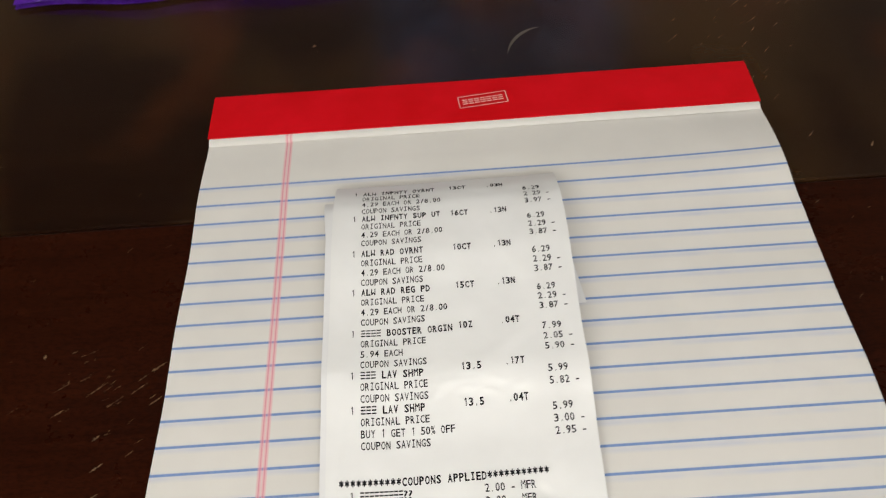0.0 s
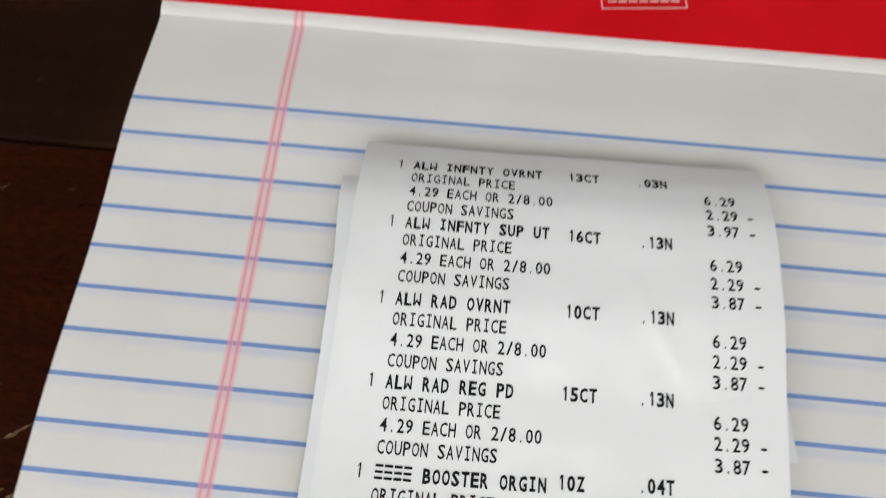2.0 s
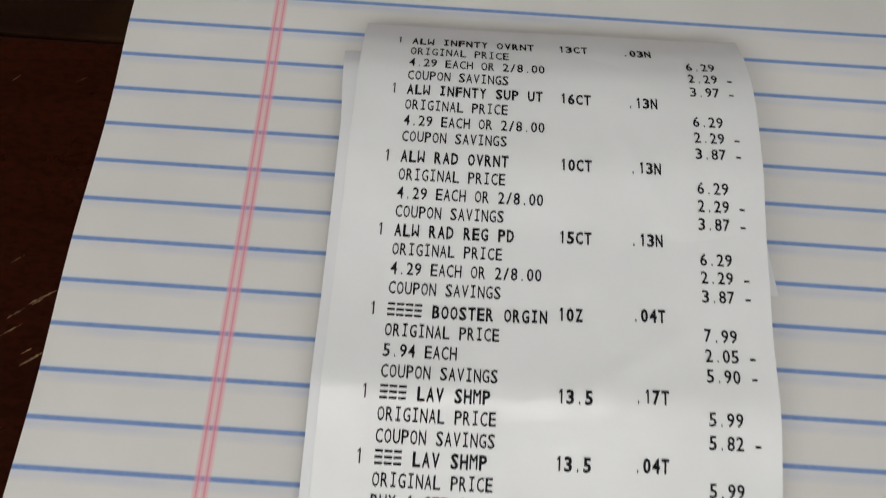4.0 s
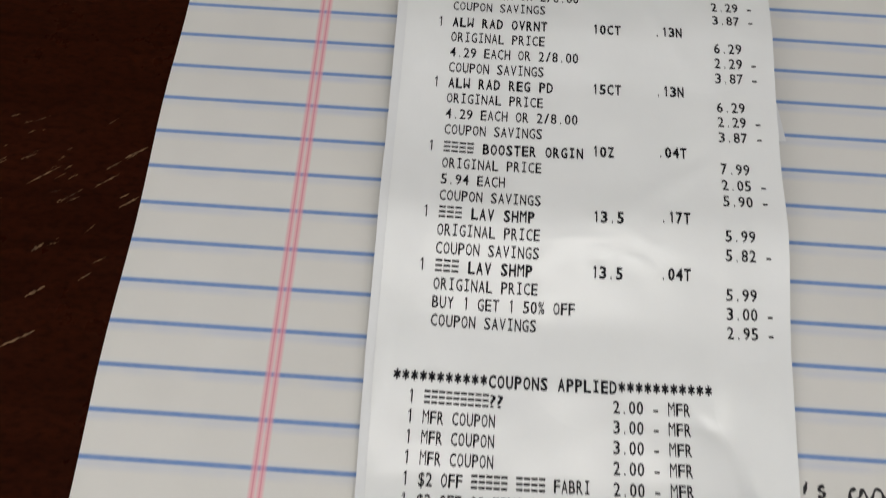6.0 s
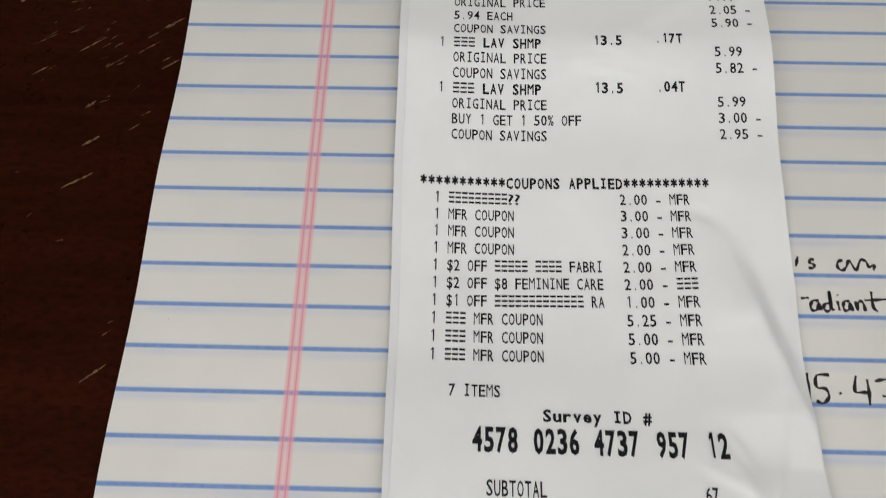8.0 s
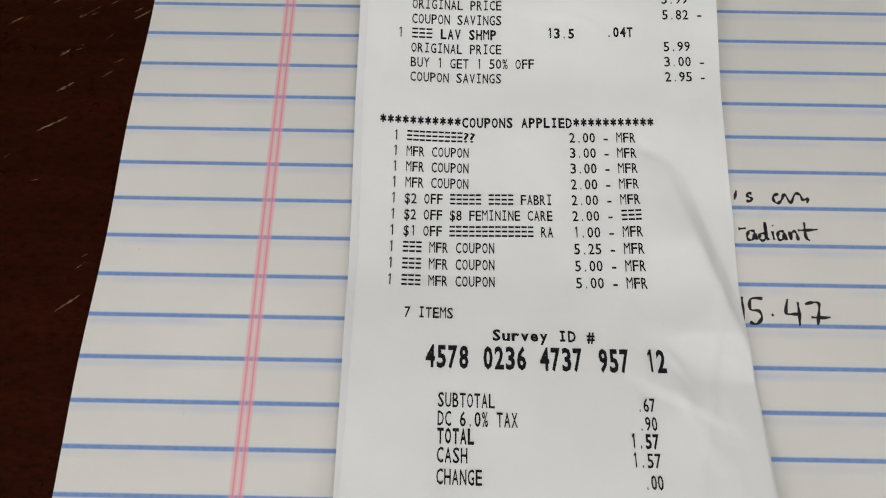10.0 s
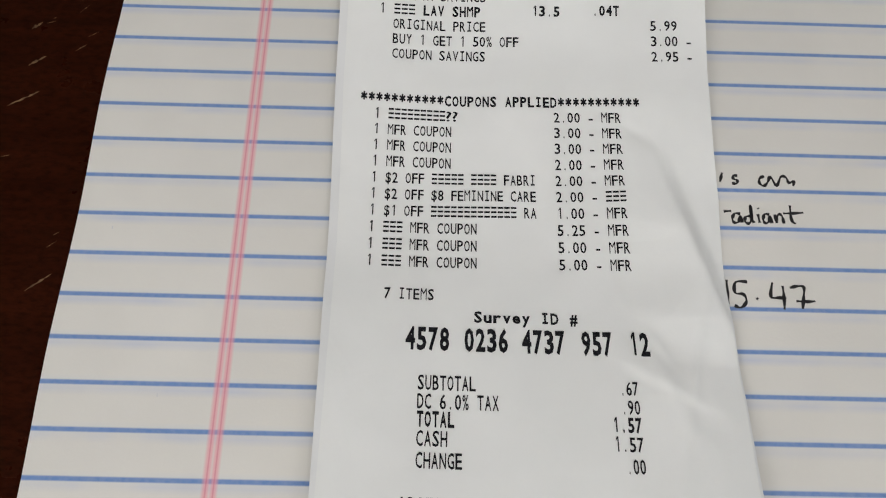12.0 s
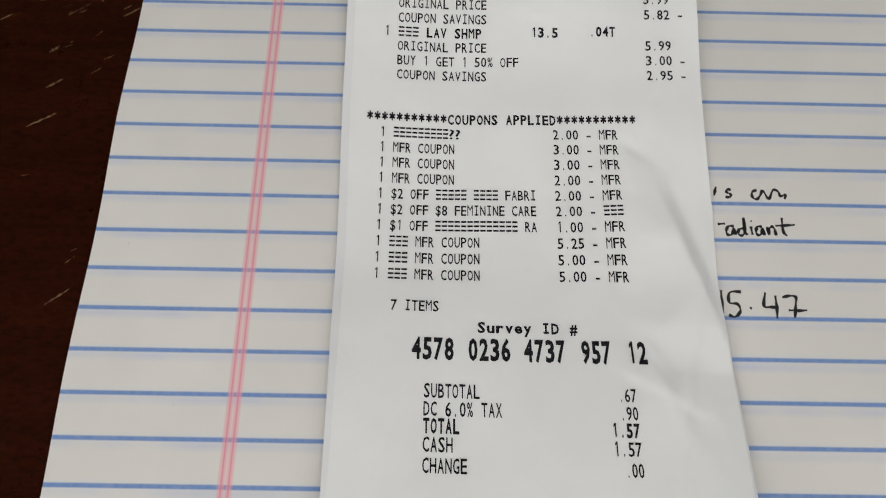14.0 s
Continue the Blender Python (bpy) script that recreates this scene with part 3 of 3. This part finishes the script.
def crumple(u, r):
    """Small creases and waves of the receipt paper, in mm."""
    z = 0.25 * noise.noise(Vector((u * 0.05, r * 0.16, 2.2))) + 0.10 * noise.noise(Vector((u * 0.16, r * 0.5, 5.0)))
    # cross fold
    z += 0.22 * bell(r - 20.9 - (u - 60) * 0.012, 1.7)
    # long slanting crease on one side of the lower half: a slow rise and a steep far facet
    low = min(max((r - 27) / 6, 0), 1) * min(max((50 - r) / 8, 0), 1)
    d = (u - 83.9) - (r - 31.3) * 1.12
    span = min(max((r - 31) / 6, 0), 1) * min(max((44.5 - r) / 2.5, 0), 1)
    z += span * 1.8 * max(0, 1 + d / 17 if d < 0 else 1 - d / 3.4)
    # short crossing creases beside the totals
    reach = min(max((u - 72) / 5, 0), 1) * min(max((91 - u) / 3, 0), 1)
    k = r - 44.2 - (u - 74) * 0.15
    z += reach * 0.28 * max(0, 1 + k / 1.6 if k < 0 else 1 - k / 0.55)
    z += 0.3 * bell((u - 88.3) + (r - 45.3) * 0.8, 0.9) * bell(r - 45.3, 0.9)
    z += 0.25 * bell((u - 82.5) - (r - 43.6) * 2.0, 1.0) * bell(r - 43.6, 0.8)
    z -= 0.28 * bell((u - 82) - (r - 31) * 3.0, 2.0) * bell(r - 31, 0.8)
    # fine wrinkles round the cross fold
    near = bell(r - 21.6, 1.6) * bell(u - 62, 14)
    z += near * 0.3 * (0.3 - abs(noise.noise(Vector((u * 0.16, r * 0.8, 4.4)))))
    z += low * 0.12 * bell((u - 88.5) - (r - 33) * 0.55, 1.9)
    z += 0.32 * min(max((r - 35) / 4, 0), 1) * bell((u - 93) + (r - 40) * 0.9, 1.5)
    z += 0.25 * bell((u - 84) - (r - 46) * 1.4, 1.6) * bell(r - 46, 3)
    z += 0.16 * bell((u - 77) - (r - 8.5) * 2.0, 2.0) * bell(r - 8.5, 2.6)
    z += 0.25 * bell((u - 80) + (r - 17.3) * 6.0, 4.5) * bell(u - 78, 17)
    # crumpled side below, with sharp little facets
    mask = min(max((u - 74) / 10, 0), 1) * min(max((r - 30) / 8, 0), 1)
    z += mask * 1.0 * (0.2 - abs(noise.noise(Vector((u * 0.055, r * 0.15, 8.8)))))
    z += mask * 0.4 * (0.2 - abs(noise.noise(Vector((u * 0.12, r * 0.3, 3.1)))))
    z += 0.12 * bell((u - 23.5) - (r - 47) * 0.9, 0.7) * bell(r - 48, 2.2)
    z += 0.22 * bell((u - 24) + (r - 27) * 0.5, 2.0) * bell(r - 27, 4)
    return z


def on_receipt(u, r, up=0.0):
    w = min(max((r - 36) / 9, 0), 1)
    y = np.interp(r, DENSE, EASE_Y) + (u - 60) * 0.0188 * (1 - w) - w * (0.38 + (u - 40) * 0.009)
    z = np.interp(r, DENSE, EASE_Z) + crumple(u, r)
    # the left margin curls up a little
    z += 2.0 * min(max((47 - u) / 27, 0), 1) ** 1.6 * min(max((r - 10) / 12, 0.35), 1)
    # the right side sinks towards the pad further down
    side = min(max((u - 84) / 16, 0), 1) ** 2
    z -= side * min(max((r - 26) / 10, 0), 1) * min(z * 0.55, 2.0)
    return Vector((u * MM, float(y) * MM, float(max(z, 0.95) + up) * MM))


def inset(r):
    """The face's long edge draws in a little further down."""
    return float(np.interp(r, (28, 38, 48, 58), (0, 0.85, 0.95, 0.8)))


def front_at(a, b):
    """The printed face; above its first line the paper turns over and runs back below."""
    r = -5.5 + b * 63.5
    left = RX0 + inset(r)
    u = left + (RX1 - left) * a + 0.25 * math.sin(r * 0.31) * (a > 0.97)
    u -= max(0, (a - 0.7) / 0.3) * float(np.interp(r, (14, 20, 27, 31, 35, 38, 42, 52), (0, 0.3, 0.9, 0.7, 0.6, 1.5, 2.3, 1.6)))
    if r >= -2:
        return on_receipt(u, r)
    p = on_receipt(u, -2.0)
    k = (-2 - r) / 3.5
    turn = k * 2.9
    rad = min(0.8, p.z / MM / 2 - 0.3)
    start = 0.5
    y = p.y / MM + rad * (math.sin(start + turn * 0.9) - math.sin(start)) * 1.0
    z = p.z / MM - rad * (math.cos(start) - math.cos(start + turn * 0.9))
    return Vector((p.x, y * MM, max(z, 0.5) * MM))


face = part("printed_face", sheet(100, 400, front_at, 0.00007), M_THERMAL, receipt, "glossy white thermal paper, creased", True)


def row_at(y):
    return float(np.interp(-y, -EASE_Y, DENSE))


def back_edge(y):
    """Free edge of the folded layer: a strip beside the face that narrows towards the reader."""
    return RX0 + inset(row_at(y)) - float(np.interp(row_at(y), (0, 3, 6, 20, 41, 52, 58), (3.7, 3.0, 2.1, 1.8, 1.7, 1.0, 0.7))) + 0.12 * noise.noise(Vector((y * 0.06, 2.0, 0)))


def back_at(a, b):
    """The layer folded underneath, slightly askew, so that a strip shows beside the face."""
    y = -27.5 - b * 205
    x = back_edge(y) + a * 78.0
    r = row_at(y)
    under = on_receipt(max(min(x, 97.0), RX0), r).z / MM
    gap = 0.35 + 1.0 * max(0.0, 1 - (r - 0.5) / 2.0) + 0.5 * a
    z = under - gap + 0.12 * noise.noise(Vector((x * 0.04, y * 0.03, 9.0)))
    return Vector((x * MM, (y + (x - 60) * 0.012) * MM, max(z, 0.4) * MM))


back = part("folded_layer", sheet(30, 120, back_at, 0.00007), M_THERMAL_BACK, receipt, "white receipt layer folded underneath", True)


def flap_at(a, b):
    """A short folded end whose corner sticks out."""
    x = 60 + a * (42.0 - 5.0 * (1 - b))
    y = -34 - 42 * b + a * 1.5
    z = 2.4 + 1.0 * math.sin(b * 2.2) + 1.5 * a
    return Vector((x * MM, y * MM, z * MM))


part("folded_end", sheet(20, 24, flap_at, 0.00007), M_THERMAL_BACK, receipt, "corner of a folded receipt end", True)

# letters of the built-in font as flat meshes, one per character
GLYPHS = {}


def glyph(ch, bold):
    key = (ch, bold)
    if ch in "I1*MW":
        GLYPHS[key] = drawn(ch, bold)
    if key not in GLYPHS:
        cu = bpy.data.curves.new("letter", "FONT")
        cu.body, cu.size, cu.resolution_u = ch, 1.0, 2
        cu.offset = 0.032 if bold else 0.012
        ob = new("letter", cu)
        me = ob.evaluated_get(bpy.context.evaluated_depsgraph_get()).to_mesh()
        vs = [(v.co.x, v.co.y) for v in me.vertices]
        fs = [tuple(p.vertices) for p in me.polygons]
        ob.evaluated_get(bpy.context.evaluated_depsgraph_get()).to_mesh_clear()
        bpy.data.objects.remove(ob)
        bpy.data.curves.remove(cu)
        GLYPHS[key] = (vs, fs)
    return GLYPHS[key]


NARROW = {"1": 0.42, ".": 0.2, "'": 0.18, "-": 0.75, "/": 0.85}


def drawn(ch, bold):
    """The till's own shapes for the serifed capital I, the upright M and W and the six-armed star."""
    w = 0.145 if bold else 0.105
    vs, fs = [], []

    def quad(*pts):
        n = len(vs)
        vs.extend(pts)
        fs.append((n, n + 1, n + 2, n + 3))

    if ch == "I":
        quad((0.25 - w / 2, w), (0.25 + w / 2, w), (0.25 + w / 2, 0.729 - w), (0.25 - w / 2, 0.729 - w))
        quad((0.05, 0), (0.45, 0), (0.45, w), (0.05, w))
        quad((0.05, 0.729 - w), (0.45, 0.729 - w), (0.45, 0.729), (0.05, 0.729))
    elif ch == "1":
        quad((0.2, 0), (0.2 + w, 0), (0.2 + w, 0.729), (0.2, 0.729))
        quad((0.07, 0.6), (0.07, 0.6 - w * 0.8), (0.2, 0.729 - w), (0.2, 0.729))
    elif ch in "MW":
        h = 0.85 * w
        flip = (lambda y: y) if ch == "M" else (lambda y: 0.729 - y)
        for x0, x1 in ((0.0, h), (0.6 - h, 0.6)):
            quad(*[(x, flip(y)) for x, y in ((x0, 0), (x1, 0), (x1, 0.729), (x0, 0.729))])
        for x0, x1 in ((h, 0.3), (0.6 - h, 0.3)):
            quad(*[(x, flip(y)) for x, y in ((x0, 0.729 - 1.5 * w), (x0, 0.729), (x1, 0.34 + 1.2 * w), (x1, 0.34))])
    else:
        for k in range(3):
            a = math.pi / 2 + k * math.pi / 3
            c_, s_ = math.cos(a), math.sin(a)
            l, h = 0.30, w * 0.5
            quad(*[(0.3 + x * c_ - y * s_, 0.40 + x * s_ + y * c_) for x, y in ((-l, -h), (l, -h), (l, h), (-l, h))])
    return vs, fs


FONT_CAP = 0.729
FINE_PRINT = ([], [])


def printed(row, x0, x1, words, bold=False, cap=2.45):
    """One printed line on the receipt, fitted between x0 and x1 in mm. A tilde becomes a plain bar sign."""
    left = np.interp(row, (0, 7, 8, 15, 16, 20, 22, 26, 29, 34, 39, 42), (-0.15, -0.2, 0.0, 0.08, 0.22, 0.28, 0.25, 0.12, 0.1, 0.07, 0.12, 0.03))
    right = np.interp(row, (0, 8, 11, 14, 20, 22, 24, 29, 34, 39, 42), (-0.05, -0.05, -0.12, -0.26, -0.28, -0.15, -0.02, 0.05, 0.07, 0.12, 0.03))
    row += float(left + (right - left) * min(max((x0 - 45) / 41, 0), 1))
    n = len(words)
    pitch = (x1 - x0) / (n - 0.2) if n > 1 else 1.5
    wide = pitch * 0.83

    def put(verts, x, dy):
        verts.append(on_receipt(x, row - dy / 3.683, 0.13))

    for i, ch in enumerate(words):
        if ch == " ":
            continue
        verts, faces = [], []
        left = x0 + i * pitch
        if ch == "~":
            for k in range(3):
                b = -cap / 2 + k * (cap - 0.42) / 2
                n0 = len(verts)
                for x, y in ((left, b), (left + wide, b), (left + wide, b + 0.42), (left, b + 0.42)):
                    put(verts, x, y)
                faces.append((n0, n0 + 1, n0 + 2, n0 + 3))
        else:
            vs, faces = glyph(ch, bold)
            gx0, gx1 = min(v[0] for v in vs), max(v[0] for v in vs)
            share = 0.7 if ch == "I" else NARROW.get(ch, 1.0)
            k = wide * share / max(gx1 - gx0, 0.05)
            ky = cap / FONT_CAP
            start = left + wide * (1 - share) / 2
            for vx, vy in vs:
                put(verts, start + (vx - gx0) * k, vy * ky - cap / 2)
        if row > 35.5 and ch not in "~%":
            joined("printed_letter", verts, faces, M_INK, face)
        else:
            n0 = len(FINE_PRINT[0])
            FINE_PRINT[0].extend(verts)
            FINE_PRINT[1].extend(tuple(n0 + j for j in f) for f in faces)


def item(row, name, count, tax):
    printed(row, 27.1, 28.4, "1")
    printed(row, 30.3, 30.3 + 1.587 * (len(name) - 0.2), name, True)
    printed(row, 60.4, 60.4 + 1.6 * (len(count) - 0.2), count, True)
    printed(row, 73.7, 79.6, tax, True)


def price(row, words, amount):
    printed(row, 30.2, 30.2 + 1.447 * (len(words) - 0.2), words)
    printed(row, 86.4, 86.4 + 1.53 * (len(amount) - 0.2), amount)


item(0, "ALW INFNTY OVRNT", "13CT", ".03N")
price(1, "ORIGINAL PRICE", "6.29")
price(2, "4.29 EACH OR 2/8.00", "2.29 -")
price(3, "COUPON SAVINGS", "3.97 -")
for first, name, count in ((4, "ALW INFNTY SUP UT", "16CT"), (8, "ALW RAD OVRNT", "10CT"), (12, "ALW RAD REG PD", "15CT")):
    item(first, name, count, ".13N")
    price(first + 1, "ORIGINAL PRICE", "6.29")
    price(first + 2, "4.29 EACH OR 2/8.00", "2.29 -")
    price(first + 3, "COUPON SAVINGS", "3.87 -")
item(16, "~~~~ BOOSTER ORGIN", "10Z", ".04T")
price(17, "ORIGINAL PRICE", "7.99")
price(18, "5.94 EACH", "2.05 -")
price(19, "COUPON SAVINGS", "5.90 -")
item(20, "~~~ LAV SHMP", "13.5", ".17T")
price(21, "ORIGINAL PRICE", "5.99")
price(22, "COUPON SAVINGS", "5.82 -")
item(23, "~~~ LAV SHMP", "13.5", ".04T")
price(24, "ORIGINAL PRICE", "5.99")
price(25, "BUY 1 GET 1 50% OFF", "3.00 -")
price(26, "COUPON SAVINGS", "2.95 -")

printed(29, 24.1, 83.0, "***********COUPONS APPLIED***********", True)
COUPONS = [("~~~~~~~~~??", "2.00 - MFR"), ("MFR COUPON", "3.00 - MFR"), ("MFR COUPON", "3.00 - MFR"),
           ("MFR COUPON", "2.00 - MFR"), ("$2 OFF ~~~~~ ~~~~ FABRI", "2.00 - MFR"), ("$2 OFF $8 FEMININE CARE", "2.00 - ~~~"),
           ("$1 OFF ~~~~~~~~~~~~~ RA", "1.00 - MFR"), ("~~~ MFR COUPON", "5.25 - MFR"), ("~~~ MFR COUPON", "5.00 - MFR"), ("~~~ MFR COUPON", "5.00 - MFR")]
for i, (words, amount) in enumerate(COUPONS):
    printed(30 + i, 27.0, 28.3, "1")
    printed(30 + i, 30.0, 30.0 + 1.34 * (len(words) - 0.2), words)
    printed(30 + i, 64.75, 64.75 + 1.44 * (len(amount) - 0.2), amount)
printed(41, 30.9, 40.3, "7 ITEMS")
printed(42.25, 48.0, 67.5, "Survey ID #", True, 2.3)
for x0, x1, digits in ((35.3, 43.3, "4578"), (46.2, 54.2, "0236"), (56.9, 64.8, "4737"), (68.0, 73.6, "957"), (76.8, 80.5, "12")):
    printed(43.52, x0, x1, digits, True, 4.6)
for row, x1, words, xa, amount, heavy in ((45.87, 48.2, "SUBTOTAL", 74.3, ".67", False), (46.83, 52.3, "DC 6.0% TAX", 74.3, ".90", False),
                                          (47.72, 44.4, "TOTAL", 72.5, "1.57", True), (48.67, 43.2, "CASH", 72.5, "1.57", False),
                                          (49.72, 45.8, "CHANGE", 74.3, ".00", False)):
    printed(row, 37.8, x1, words, heavy, 2.9)
    printed(row, xa, 77.6, amount, heavy, 2.7)
tagged(joined("fine_print", *FINE_PRINT, M_INK, face, "black rows of fine till print"), kind="stuff")
# bar code below the totals
verts, faces = [], []
x = 35.5
while x < 88:
    w = rng.choice((0.35, 0.35, 0.7, 1.05))
    n0 = len(verts)
    for uu, rr in ((x, 51.5), (x + w, 51.5), (x + w, 54.5), (x, 54.5)):
        verts.append(on_receipt(uu, rr, 0.05))
    faces.append((n0, n0 + 1, n0 + 2, n0 + 3))
    x += w + rng.choice((0.35, 0.5, 0.9, 1.2))
joined("bar_code", verts, faces, M_INK, face, "black bar code")
# faint print of the reverse showing on the folded layer
faint = []
for i in range(16):
    y = -45 - i * 6.5 + rng.uniform(-1.5, 1.5)
    faint.append((back_edge(y) + rng.uniform(1.9, 2.3), back_edge(y) + rng.uniform(2.7, 3.4), y, y + rng.uniform(0.5, 1.5)))


def back_z(x, y):
    b = (-27.5 - y) / 205
    x0 = back_edge(y)
    return back_at((x - x0) / 78.0, b).z + 0.00005


bars("faint_print", faint, back_z, M_FAINT, back, "faint grey show-through print")

# ------------------------------------------------------------------ purple packet at the far side of the pad
packet = empty("plastic_packet", (-0.036, 0.1925, TABLE), "shiny purple plastic packet lying on the table", "packet")


def film(side):
    def place(a, b):
        x, y = (a - 0.5) * 0.21, (b - 0.5) * 0.13
        e = max(0.0, 1 - abs(2 * a - 1) ** 3) * max(0.0, 1 - abs(2 * b - 1) ** 3)
        wr = 0.0025 * noise.noise(Vector((x * 60, y * 60, side * 3.0))) + 0.001 * noise.noise(Vector((x * 220, y * 220, 1)))
        y += 0.002 * math.sin(a * 17) * (abs(2 * b - 1) ** 6)
        z = 0.003 + (0.021 * e ** 0.6 + wr * (0.2 + e) if side > 0 else -0.0022)
        return Vector((x, y, max(z, 0.0006 if side < 0 else 0.0022)))
    return place


part("film_top", sheet(48, 32, film(1), 0.0001), M_PURPLE, packet, "", True)
part("film_base", sheet(24, 16, film(-1), 0.0001), M_PURPLE, packet, "", True)
